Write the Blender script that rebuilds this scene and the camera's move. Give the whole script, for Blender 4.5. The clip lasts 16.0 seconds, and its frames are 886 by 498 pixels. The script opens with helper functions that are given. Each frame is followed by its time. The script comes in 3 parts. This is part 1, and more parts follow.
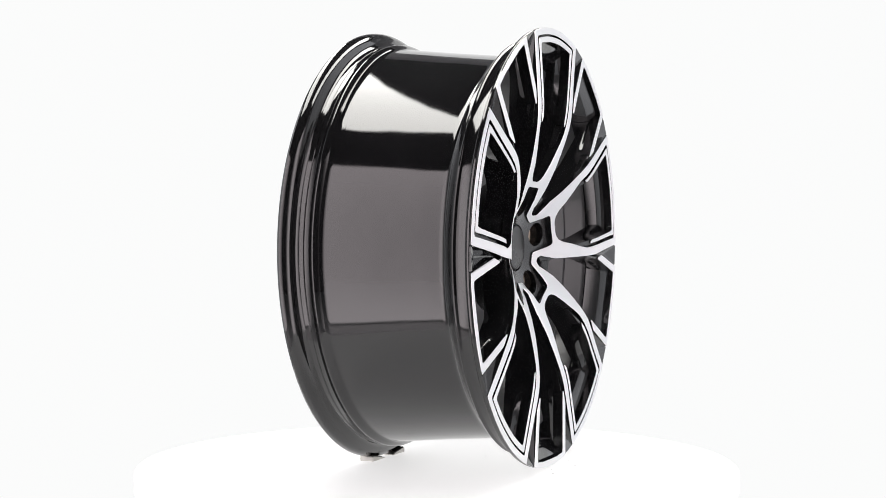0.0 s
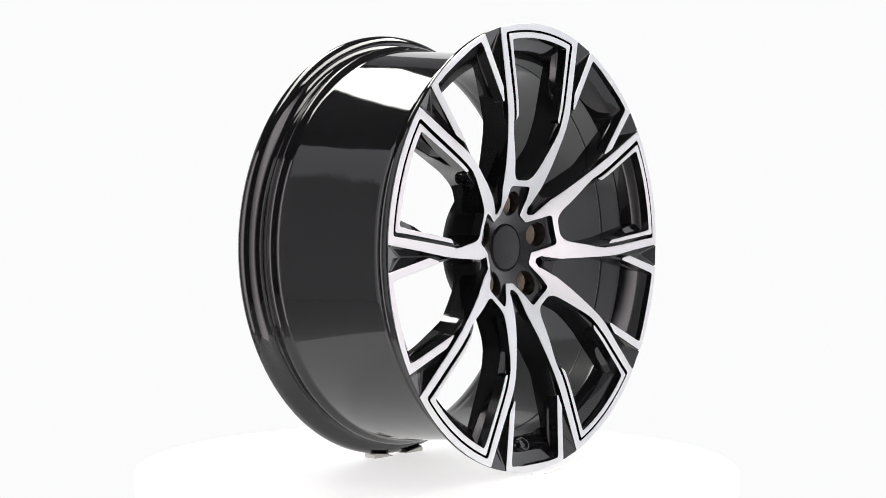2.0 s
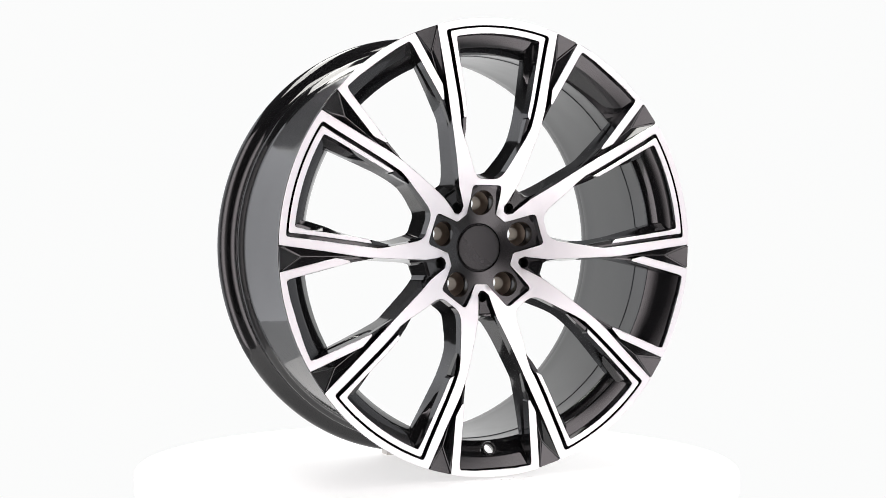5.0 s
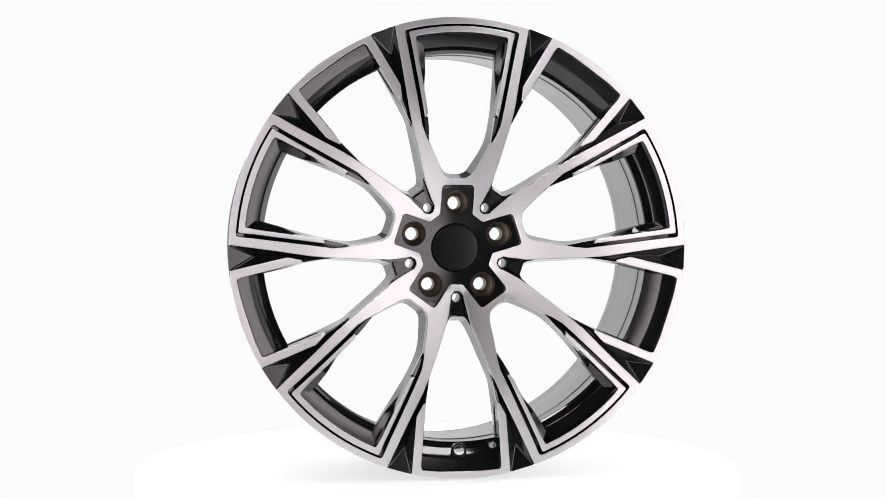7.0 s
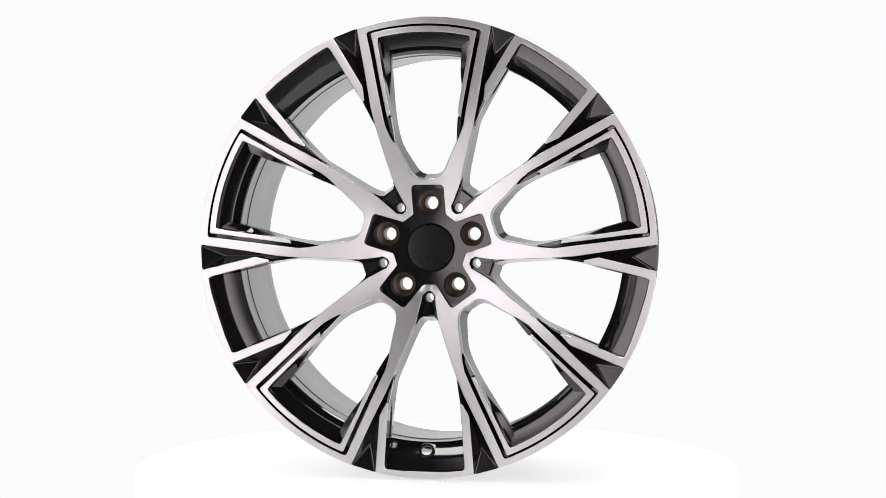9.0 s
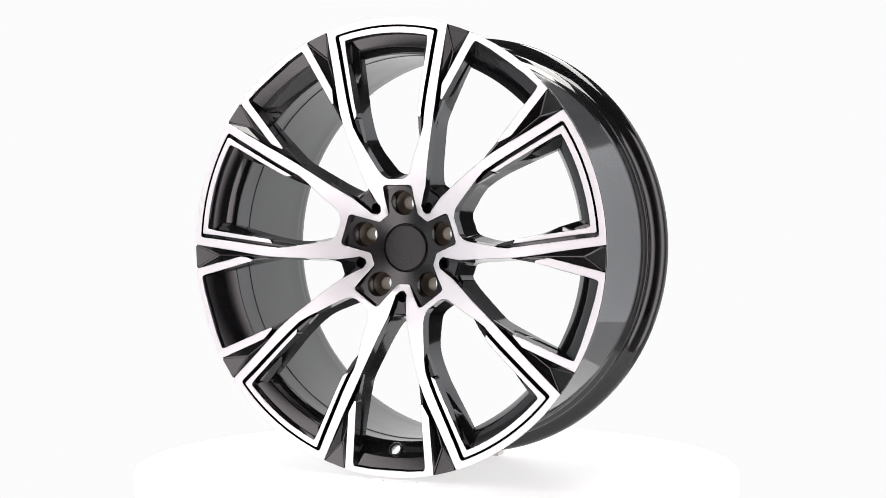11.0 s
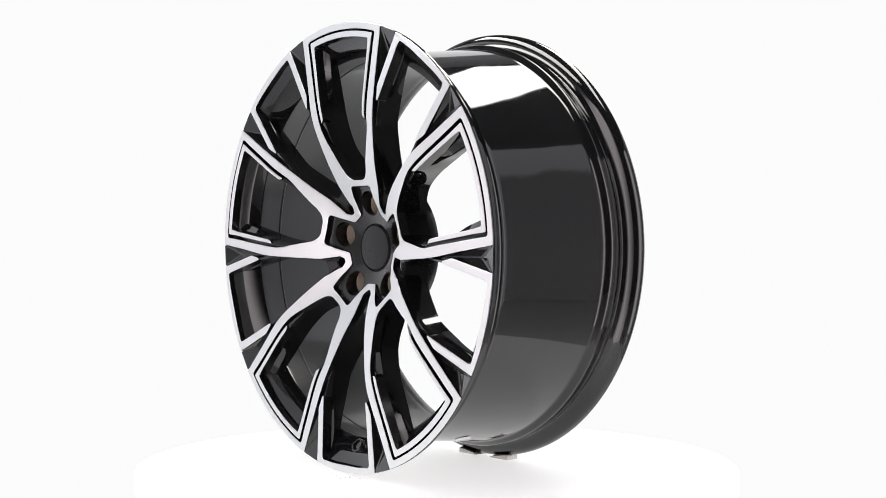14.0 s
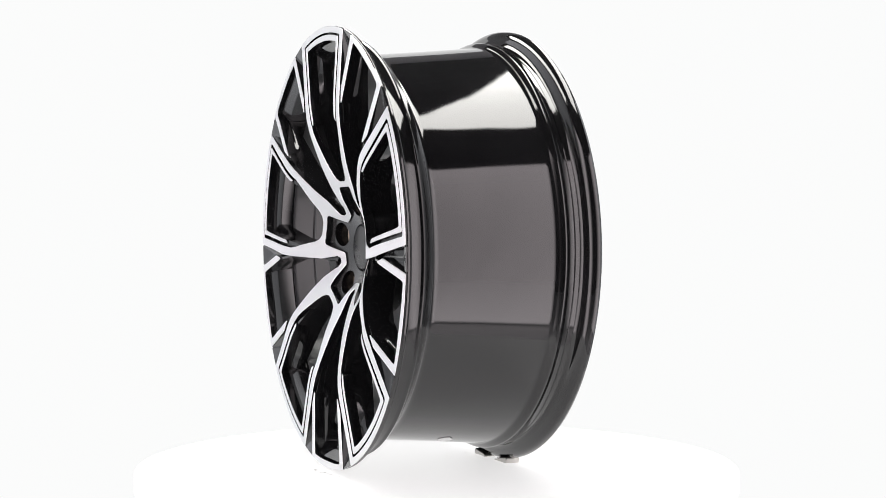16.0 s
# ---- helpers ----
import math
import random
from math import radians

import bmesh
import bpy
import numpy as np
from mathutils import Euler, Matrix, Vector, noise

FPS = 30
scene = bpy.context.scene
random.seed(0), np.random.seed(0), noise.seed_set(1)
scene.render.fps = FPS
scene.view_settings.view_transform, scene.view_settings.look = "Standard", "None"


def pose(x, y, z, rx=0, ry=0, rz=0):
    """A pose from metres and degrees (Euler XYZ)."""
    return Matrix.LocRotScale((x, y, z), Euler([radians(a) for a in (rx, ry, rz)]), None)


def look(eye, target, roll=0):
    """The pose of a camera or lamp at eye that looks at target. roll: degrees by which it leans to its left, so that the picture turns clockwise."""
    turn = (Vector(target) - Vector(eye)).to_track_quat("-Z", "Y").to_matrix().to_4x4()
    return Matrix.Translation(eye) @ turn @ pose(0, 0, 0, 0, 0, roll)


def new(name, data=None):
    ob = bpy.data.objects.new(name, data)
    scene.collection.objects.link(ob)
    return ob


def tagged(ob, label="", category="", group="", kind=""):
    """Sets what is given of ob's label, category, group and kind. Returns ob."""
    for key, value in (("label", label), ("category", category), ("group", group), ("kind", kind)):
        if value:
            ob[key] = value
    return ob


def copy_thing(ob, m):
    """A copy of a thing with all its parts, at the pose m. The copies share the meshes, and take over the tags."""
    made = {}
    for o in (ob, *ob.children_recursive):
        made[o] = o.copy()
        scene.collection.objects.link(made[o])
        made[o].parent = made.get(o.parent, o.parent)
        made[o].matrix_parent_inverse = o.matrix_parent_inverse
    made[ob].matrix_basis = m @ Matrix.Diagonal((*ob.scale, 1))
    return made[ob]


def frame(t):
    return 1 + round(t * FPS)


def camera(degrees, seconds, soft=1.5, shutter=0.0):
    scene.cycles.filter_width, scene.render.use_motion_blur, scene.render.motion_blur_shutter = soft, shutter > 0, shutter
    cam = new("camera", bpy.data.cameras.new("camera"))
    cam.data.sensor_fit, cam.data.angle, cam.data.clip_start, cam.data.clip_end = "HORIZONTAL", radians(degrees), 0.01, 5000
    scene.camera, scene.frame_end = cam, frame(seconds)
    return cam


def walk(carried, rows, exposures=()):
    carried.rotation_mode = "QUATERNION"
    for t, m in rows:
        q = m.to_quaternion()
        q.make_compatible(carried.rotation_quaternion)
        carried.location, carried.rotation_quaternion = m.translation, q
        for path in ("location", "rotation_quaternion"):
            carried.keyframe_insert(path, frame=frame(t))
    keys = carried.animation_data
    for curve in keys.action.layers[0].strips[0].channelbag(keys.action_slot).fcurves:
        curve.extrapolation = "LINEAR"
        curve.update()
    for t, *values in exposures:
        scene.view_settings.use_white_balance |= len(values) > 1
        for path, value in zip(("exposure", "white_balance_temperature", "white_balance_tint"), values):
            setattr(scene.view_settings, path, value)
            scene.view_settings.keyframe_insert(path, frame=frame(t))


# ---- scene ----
from mathutils.geometry import tessellate_polygon

SECONDS = 16.0
CENTRE = 0.2897          # height of the wheel's axle over the turntable
SPIN = 8.34              # degrees per second of the turntable

cam = camera(34.66, SECONDS, soft=0.5)
EYE = (0.0, -1.916, CENTRE + 0.0060)
SHOT = look(EYE, (0.0082, 0.0, CENTRE - 0.0036))
walk(cam, [(0.0, SHOT), (SECONDS, SHOT)], exposures=[(0.0, 0.0), (SECONDS, 0.0)])

# ---- light ----
world = bpy.data.worlds.new("studio_dark")
scene.world = world
world.use_nodes = True
world.node_tree.nodes["Background"].inputs[0].default_value = (0.5, 0.5, 0.52, 1)
world.node_tree.nodes["Background"].inputs[1].default_value = 0.02


def area_lamp(name, eye, target, sx, sy, radiance, colour, fade):
    data = bpy.data.lights.new(name, "AREA")
    data.shape, data.size, data.size_y = "RECTANGLE", sx, sy
    data.energy = radiance * math.pi * sx * sy
    data.color = colour
    # a diffuser is brightest in its middle and fades towards its edges
    data.use_nodes = True
    nodes, links = data.node_tree.nodes, data.node_tree.links
    geo = nodes.new("ShaderNodeNewGeometry")
    split = nodes.new("ShaderNodeSeparateXYZ")
    links.new(geo.outputs["Parametric"], split.inputs[0])
    fades = []
    for axis, width in (("X", fade[0]), ("Y", fade[1])):
        tent = nodes.new("ShaderNodeMath")
        tent.operation = "PINGPONG"
        tent.inputs[1].default_value = 0.5
        links.new(split.outputs[axis], tent.inputs[0])
        span = nodes.new("ShaderNodeMapRange")
        span.interpolation_type = "SMOOTHSTEP"
        span.inputs["From Max"].default_value = width
        span.inputs["To Min"].default_value = 0.04
        links.new(tent.outputs[0], span.inputs["Value"])
        fades.append(span)
    both = nodes.new("ShaderNodeMath")
    both.operation = "MULTIPLY"
    for k in (0, 1):
        links.new(fades[k].outputs["Result"], both.inputs[k])
    links.new(both.outputs[0], nodes["Emission"].inputs["Strength"])
    ob = new(name, data)
    ob.matrix_world = look(eye, target)
    return ob


for side in (-1, 1):
    # strip boxes close over the wheel, and tall boxes either side of the camera
    top = area_lamp("overhead_softbox", (side * 0.267, 0.02, 1.0), (side * 0.267, 0.02, 0), 0.205, 0.77, 10.0, (1.0, 0.985, 0.95), (0.05, 0.03))
    top.matrix_world = pose(side * 0.267, 0.02, 1.0)
    area_lamp("front_softbox", (side * 1.0, -1.07, 0.335), (0, 0, 0.335), 1.25, 2.45, 3.0, (1.0, 0.91, 0.94), (0.45, 0.025))


# ---- materials ----
def material(name):
    m = bpy.data.materials.new(name)
    m.use_nodes = True
    return m, m.node_tree.nodes, m.node_tree.links, m.node_tree.nodes["Principled BSDF"]


def grain(nodes, links, bsdf, scale, strength, distance=0.0005, detail=4.0):
    co = nodes.new("ShaderNodeTexCoord")
    tex = nodes.new("ShaderNodeTexNoise")
    tex.inputs["Scale"].default_value, tex.inputs["Detail"].default_value = scale, detail
    links.new(co.outputs["Object"], tex.inputs["Vector"])
    bump = nodes.new("ShaderNodeBump")
    bump.inputs["Strength"].default_value, bump.inputs["Distance"].default_value = strength, distance
    links.new(tex.outputs["Fac"], bump.inputs["Height"])
    links.new(bump.outputs["Normal"], bsdf.inputs["Normal"])
    return co, tex


def vary(nodes, links, co, bsdf, a, b, scale, low, high):
    tex = nodes.new("ShaderNodeTexNoise")
    tex.inputs["Scale"].default_value, tex.inputs["Detail"].default_value = scale, 6.0
    links.new(co.outputs["Object"], tex.inputs["Vector"])
    ramp = nodes.new("ShaderNodeValToRGB")
    ramp.color_ramp.elements[0].color, ramp.color_ramp.elements[1].color = (*a, 1), (*b, 1)
    ramp.color_ramp.elements[0].position, ramp.color_ramp.elements[1].position = 0.35, 0.65
    links.new(tex.outputs["Fac"], ramp.inputs["Fac"])
    links.new(ramp.outputs["Color"], bsdf.inputs["Base Color"])
    span = nodes.new("ShaderNodeMapRange")
    span.inputs["To Min"].default_value, span.inputs["To Max"].default_value = low, high
    links.new(tex.outputs["Fac"], span.inputs["Value"])
    links.new(span.outputs["Result"], bsdf.inputs["Roughness"])


def black_paint(name, colour, rough, coat, coat_rough=0.015, lathe_marks=0.0):
    m, nodes, links, bsdf = material(name)
    co, tex = grain(nodes, links, bsdf, 420.0, 0.035, 0.0001)
    vary(nodes, links, co, bsdf, colour, tuple(c * 1.35 for c in colour), 14.0, rough * 0.8, rough * 1.25)
    # a faint unevenness of the cast metal under the paint
    wave = nodes.new("ShaderNodeTexNoise")
    wave.inputs["Scale"].default_value, wave.inputs["Detail"].default_value = 16.0, 1.5
    links.new(co.outputs["Object"], wave.inputs["Vector"])
    swell = nodes.new("ShaderNodeBump")
    swell.inputs["Strength"].default_value, swell.inputs["Distance"].default_value = 0.6, 0.0006
    links.new(wave.outputs["Fac"], swell.inputs["Height"])
    fine_bump = next(n for n in nodes if n.bl_idname == "ShaderNodeBump" and n != swell)
    links.new(swell.outputs["Normal"], fine_bump.inputs["Normal"])
    links.new(swell.outputs["Normal"], bsdf.inputs["Coat Normal"])
    if lathe_marks:
        # fine turning marks round the barrel, under the paint
        split = nodes.new("ShaderNodeSeparateXYZ")
        links.new(co.outputs["Object"], split.inputs[0])
        marks = nodes.new("ShaderNodeTexNoise")
        marks.noise_dimensions = "1D"
        marks.inputs["Scale"].default_value, marks.inputs["Detail"].default_value = 420.0, 3.0
        links.new(split.outputs["Y"], marks.inputs["W"])
        ridge = nodes.new("ShaderNodeBump")
        ridge.inputs["Strength"].default_value, ridge.inputs["Distance"].default_value = 1.0, lathe_marks
        links.new(marks.outputs["Fac"], ridge.inputs["Height"])
        links.new(ridge.outputs["Normal"], swell.inputs["Normal"])
    bsdf.inputs["Coat Weight"].default_value, bsdf.inputs["Coat Roughness"].default_value = coat, coat_rough
    return m


def plain(name, a, b, low, high, scale=6.0, bump=0.05, bump_scale=300.0, metal=0.0):
    m, nodes, links, bsdf = material(name)
    co, tex = grain(nodes, links, bsdf, bump_scale, bump)
    vary(nodes, links, co, bsdf, a, b, scale, low, high)
    bsdf.inputs["Metallic"].default_value = metal
    return m


GLOSS = black_paint("gloss_black_paint", (0.006, 0.006, 0.0065), 0.06, 0.45)
BARREL = black_paint("barrel_black_paint", (0.006, 0.006, 0.0065), 0.06, 0.45, 0.015, 0.000012)
INNER = black_paint("inner_black_paint", (0.016, 0.016, 0.018), 0.32, 0.5, 0.09, 0.00002)
CAP = plain("matt_black_plastic", (0.008, 0.008, 0.0085), (0.011, 0.011, 0.0115), 0.24, 0.32, 20.0)
CAP.node_tree.nodes["Principled BSDF"].inputs["Specular IOR Level"].default_value = 0.3
SATIN = black_paint("satin_black_paint", (0.007, 0.0068, 0.0072), 0.15, 0.25)


def turned_metal():
    """Bright aluminium with the fine circular marks of the lathe round the wheel's axle."""
    m, nodes, links, bsdf = material("diamond_turned_aluminium")
    bsdf.inputs["Metallic"].default_value = 1.0
    bsdf.inputs["Base Color"].default_value = (0.84, 0.84, 0.85, 1)
    bsdf.inputs["Roughness"].default_value = 0.42
    bsdf.inputs["Anisotropic"].default_value = 0.8
    co = nodes.new("ShaderNodeTexCoord")
    flat = nodes.new("ShaderNodeVectorMath")
    flat.operation = "MULTIPLY"
    flat.inputs[1].default_value = (1, 0, 1)
    links.new(co.outputs["Object"], flat.inputs[0])
    size = nodes.new("ShaderNodeVectorMath")
    size.operation = "LENGTH"
    links.new(flat.outputs["Vector"], size.inputs[0])
    turn = nodes.new("ShaderNodeVectorTransform")
    turn.vector_type, turn.convert_from, turn.convert_to = "VECTOR", "OBJECT", "WORLD"
    links.new(flat.outputs["Vector"], turn.inputs[0])
    unit = nodes.new("ShaderNodeVectorMath")
    unit.operation = "NORMALIZE"
    links.new(turn.outputs[0], unit.inputs[0])
    links.new(unit.outputs["Vector"], bsdf.inputs["Tangent"])
    rings = nodes.new("ShaderNodeTexNoise")
    rings.noise_dimensions = "1D"
    rings.inputs["Scale"].default_value, rings.inputs["Detail"].default_value = 1600.0, 3.0
    links.new(size.outputs["Value"], rings.inputs["W"])
    span = nodes.new("ShaderNodeMapRange")
    span.inputs["To Min"].default_value, span.inputs["To Max"].default_value = 0.40, 0.49
    links.new(rings.outputs["Fac"], span.inputs["Value"])
    links.new(span.outputs["Result"], bsdf.inputs["Roughness"])
    return m


SILVER = turned_metal()


WHITE_TOP = plain("white_laminate", (0.80, 0.80, 0.80), (0.84, 0.84, 0.84), 0.35, 0.5)
WHITE_WALL = plain("white_paper", (0.78, 0.79, 0.79), (0.82, 0.82, 0.82), 0.7, 0.9)
GREY_WALL = plain("grey_paint", (0.36, 0.36, 0.365), (0.41, 0.41, 0.41), 0.7, 0.9)
DARK_WALL = plain("dark_grey_paint", (0.02, 0.02, 0.02), (0.03, 0.03, 0.03), 0.8, 0.95)
SEAT_METAL = plain("bare_machined_seat", (0.20, 0.165, 0.13), (0.27, 0.225, 0.18), 0.42, 0.5, 30.0, 0.05, 600.0, 0.8)


SCUFF = plain("grey_scuff", (0.42, 0.42, 0.42), (0.66, 0.65, 0.64), 0.6, 0.8, 60.0)
RUBBER = plain("dark_rubber", (0.03, 0.028, 0.025), (0.05, 0.045, 0.04), 0.6, 0.8, 60.0)
PAPER = plain("white_label_paper", (0.78, 0.78, 0.78), (0.83, 0.83, 0.83), 0.4, 0.5, 60.0)
CREAM = plain("cream_plastic", (0.70, 0.68, 0.64), (0.77, 0.75, 0.71), 0.3, 0.45, 60.0)


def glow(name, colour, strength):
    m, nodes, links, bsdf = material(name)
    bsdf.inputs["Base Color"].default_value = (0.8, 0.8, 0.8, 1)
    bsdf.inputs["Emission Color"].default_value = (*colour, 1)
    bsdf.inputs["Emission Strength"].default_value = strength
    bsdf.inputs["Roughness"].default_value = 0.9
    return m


# white tabletop with emission added to lift the shadow under the wheel
GLOW_TOP = glow("glowing_white_tabletop", (1.0, 0.99, 0.985), 0.67)
GLOW_TOP.node_tree.nodes["Principled BSDF"].inputs["Base Color"].default_value = (0.5, 0.5, 0.5, 1)
GLOW_TOP.node_tree.nodes["Principled BSDF"].inputs["Roughness"].default_value = 0.4
# the light falling on the backdrop is put in as emission
BACKDROP = glow("glowing_white_backdrop", (0.966, 0.970, 0.968), 1.0)
# out-of-view side wings added for reflections, light falloff painted into their emission
WING = glow("glowing_white_wing", (0.945, 0.955, 1.0), 1.2)
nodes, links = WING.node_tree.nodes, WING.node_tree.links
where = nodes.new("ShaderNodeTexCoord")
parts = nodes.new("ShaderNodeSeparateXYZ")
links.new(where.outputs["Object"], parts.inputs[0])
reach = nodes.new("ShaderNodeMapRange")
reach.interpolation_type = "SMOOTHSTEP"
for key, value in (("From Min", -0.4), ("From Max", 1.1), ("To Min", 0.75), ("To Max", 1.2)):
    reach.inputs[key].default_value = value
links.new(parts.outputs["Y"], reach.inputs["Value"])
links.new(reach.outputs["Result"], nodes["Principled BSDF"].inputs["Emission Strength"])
# these surfaces take nothing from the lamps: all their brightness is emission
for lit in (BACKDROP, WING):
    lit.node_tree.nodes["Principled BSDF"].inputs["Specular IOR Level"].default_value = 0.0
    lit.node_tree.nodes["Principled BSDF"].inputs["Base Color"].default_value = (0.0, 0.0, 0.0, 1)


# ---- mesh helpers ----
def link_mesh(name, bm, mats, parent=None, label="", smooth=35, inward=False):
    bmesh.ops.recalc_face_normals(bm, faces=bm.faces[:])
    if inward:
        bmesh.ops.reverse_faces(bm, faces=bm.faces[:])
    me = bpy.data.meshes.new(name)
    for f in bm.faces:
        f.smooth = True
    for e in bm.edges:
        e.smooth = not (len(e.link_faces) == 2 and e.calc_face_angle(0) > radians(smooth))
    bm.to_mesh(me)
    bm.free()
    for m in mats if isinstance(mats, (list, tuple)) else [mats]:
        me.materials.append(m)
    ob = new(name, me)
    if parent:
        ob.parent = parent
    if label:
        tagged(ob, label)
    return ob


def part(name, bm, mats, parent, label="", smooth=35, inward=False):
    return link_mesh(name, bm, mats, parent, label, smooth, inward)


def box(bm, x0, x1, y0, y1, z0, z1):
    m = Matrix.LocRotScale(((x0 + x1) / 2, (y0 + y1) / 2, (z0 + z1) / 2), None, (x1 - x0, y1 - y0, z1 - z0))
    return bmesh.ops.create_cube(bm, size=1.0, matrix=m)["verts"]


def lathe(profile, n=192, closed=True, bm=None, centre=(0, 0)):
    """Turn rows of (axial y, radius) round the y axis."""
    bm = bm or bmesh.new()
    rings = []
    for y, r in profile:
        if r < 1e-6:
            rings.append([bm.verts.new((centre[0], y, centre[1]))])
        else:
            rings.append([bm.verts.new((centre[0] + r * math.cos(a), y, centre[1] + r * math.sin(a))) for a in (2 * math.pi * k / n for k in range(n))])
    pairs = list(zip(rings, rings[1:])) + ([(rings[-1], rings[0])] if closed else [])
    for a, b in pairs:
        for k in range(n):
            q = [a[k % len(a)], a[(k + 1) % len(a)], b[(k + 1) % len(b)], b[k % len(b)]]
            q = list(dict.fromkeys(q))
            if len(q) > 2:
                bm.faces.new(q)
    return bm


# ---- the studio ----
def setting(name, bm, mats, label, category):
    return tagged(link_mesh(name, bm, mats), label, category, kind="structure")


bm = bmesh.new()
box(bm, -2.6, 2.6, -2.9, 2.4, -0.92, -0.9)
setting("floor", bm, WHITE_WALL, "matt white studio floor under the turntable", "floor")
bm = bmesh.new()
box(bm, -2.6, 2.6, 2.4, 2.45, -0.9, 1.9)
setting("backdrop", bm, BACKDROP, "seamless white studio backdrop, its brightness put in as emission", "backdrop")
bm = bmesh.new()
box(bm, -2.6, 2.6, 2.4, 2.45, 1.9, 2.75)
setting("wall_north", bm, GREY_WALL, "plain grey studio wall above the backdrop", "wall")
for name, x in (("wall_west", -2.65), ("wall_east", 2.6)):
    bm = bmesh.new()
    box(bm, x, x + 0.05, -2.9, -0.6, -0.9, 2.75)
    setting(name, bm, WHITE_WALL, "plain white studio side wall", "wall")
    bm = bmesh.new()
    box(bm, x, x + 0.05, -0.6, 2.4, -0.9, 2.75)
    setting("backdrop_wing", bm, WING, "unseen white side wing of the backdrop with added glow, stronger to the rear", "backdrop")
bm = bmesh.new()
box(bm, -2.65, 2.65, -2.95, -2.9, -0.9, 2.75)
setting("wall_south", bm, DARK_WALL, "dark studio wall behind the camera", "wall")
bm = bmesh.new()
box(bm, -2.65, 2.65, -2.95, 2.45, 2.75, 2.8)
setting("ceiling", bm, DARK_WALL, "dark studio ceiling", "ceiling")


# ---- the wheel ----
def face_y(r):
    """Axial place of the wheel's concave face at the radius r."""
    for (r0, y0), (r1, y1) in zip(DISH, DISH[1:]):
        if r <= r1:
            f = max(0.0, (r - r0) / (r1 - r0))
            return y0 + (y1 - y0) * f
    return DISH[-1][1]


def floor_at(r):
    """Axial place of the sunken black star in the hub."""
    return -0.1235 + 0.3 * (0.085 - r)


# the dished face in section: radius and axial place
DISH = [(0.03, -0.106), (0.05, -0.1160), (0.0675, -0.1262), (0.085, -0.1328), (0.0935, -0.1365), (0.115, -0.1445), (0.137, -0.1507), (0.156, -0.1555), (0.173, -0.1590), (0.185, -0.1603), (0.2, -0.1608), (0.287, -0.160)]
TURN = Matrix.Rotation(radians(36), 2)
# outlines in millimetres, seen from the front: x to the side, z outwards along the middle of a window
FRAME_A = [(-72.0, 267.9), (-67.8, 248.8), (-55.2, 184.4), (-49.0, 152.0), (-43.5, 138.9), (-38.0, 128.6), (-21.9, 96.2), (-16.3, 90.0), (-9.6, 87.2), (0.0, 87.2)]
FRAME_HUB = [(-20.8, 43.4), (-20.6, 73.9), (-20.2, 76.7), (-18.8, 78.6), (-16.3, 79.6), (0.0, 79.6)]
VEE = [(-0.6, 54.7), (-0.6, 46.5), (6.1, 46.5)]
FRAME_B = [(-0.6, 54.7), (2.9, 55.1), (7.9, 60.0), (8.2, 64.2), (12.8, 87.2), (37.4, 152.7), (42.0, 164.4), (48.9, 180.3), (67.8, 218.0), (93.0, 271.2)]
INLAY_OUT = [(-45.8, 160.3), (-62.2, 247.4), (-66.4, 266.5)]
INLAY_IN = [(42.3, 167.1), (43.3, 173.4), (56.2, 247.4), (57.7, 261.1)]
STRIP_OUT = [(62.2, 279.9), (56.2, 207.5), (47.5, 192.1), (45.4, 191.4)]
STRIP_IN = [(45.1, 194.2), (50.3, 269.0), (49.3, 274.3), (28.0, 276.4), (0.0, 276.7)]
BODY_A_FRONT = [(0.0, 76.1), (0.0, 85.9), (-9.9, 85.8), (-17.0, 88.6), (-22.6, 95.5), (-38.0, 127.3), (-40.7, 143.8), (-43.3, 173.4), (-55.9, 247.4), (-58.0, 261.4), (-60.1, 269.1)]
BODY_B_FRONT = [(53.1, 275.3), (51.0, 271.1), (45.1, 194.2), (40.6, 167.8), (36.4, 152.0), (12.1, 86.5), (0.0, 86.6), (0.0, 71.2)]
BODY_A_BACK = [(0.0, 78.1), (0.0, 94.5), (-7.3, 94.5), (-13.8, 97.3), (-18.9, 104.4), (-33.2, 129.2), (-38.1, 147.5), (-41.6, 178.0), (-43.8, 241.8), (-44.5, 247.5), (-45.9, 254.7)]
BODY_B_BACK = [(47.4, 254.7), (45.9, 243.9), (41.6, 187.9), (38.8, 166.6), (33.1, 152.5), (10.2, 93.8), (0.0, 93.8), (0.0, 73.0)]
TIP_A = [(-46.9, 161.6, 2.5), (-42.0, 163.0, 2.0), (-40.3, 148.6, 4.0), (-39.0, 133.5, 6.5), (-43.5, 143.8, 5.0)]  # x, z and depth under the face
TIP_B = [(48.4, 193.0, 2.5), (45.2, 194.6, 2.0), (41.2, 171.3, 4.5), (38.5, 155.5, 6.5), (42.7, 167.8, 5.0)]
NOTCH = [(92.3, 270.2, 0.7), (62.3, 278.6, 0.7), (69.9, 245.3, 11), (44.7, 170.6, 11.5), (67.8, 218.0, 5), (56.2, 207.5, 5)]  # x, z and depth under the face
BOLT_R, SMALL_R = 0.0574, 0.0631
SPOKE_DEPTH = [(0.100, 0.041), (0.190, 0.0375), (0.215, 0.034), (0.245, 0.029), (0.270, 0.026)]  # radius and thickness under the face
LEAN = 0.79  # the wheel leans a little forward on its chocks
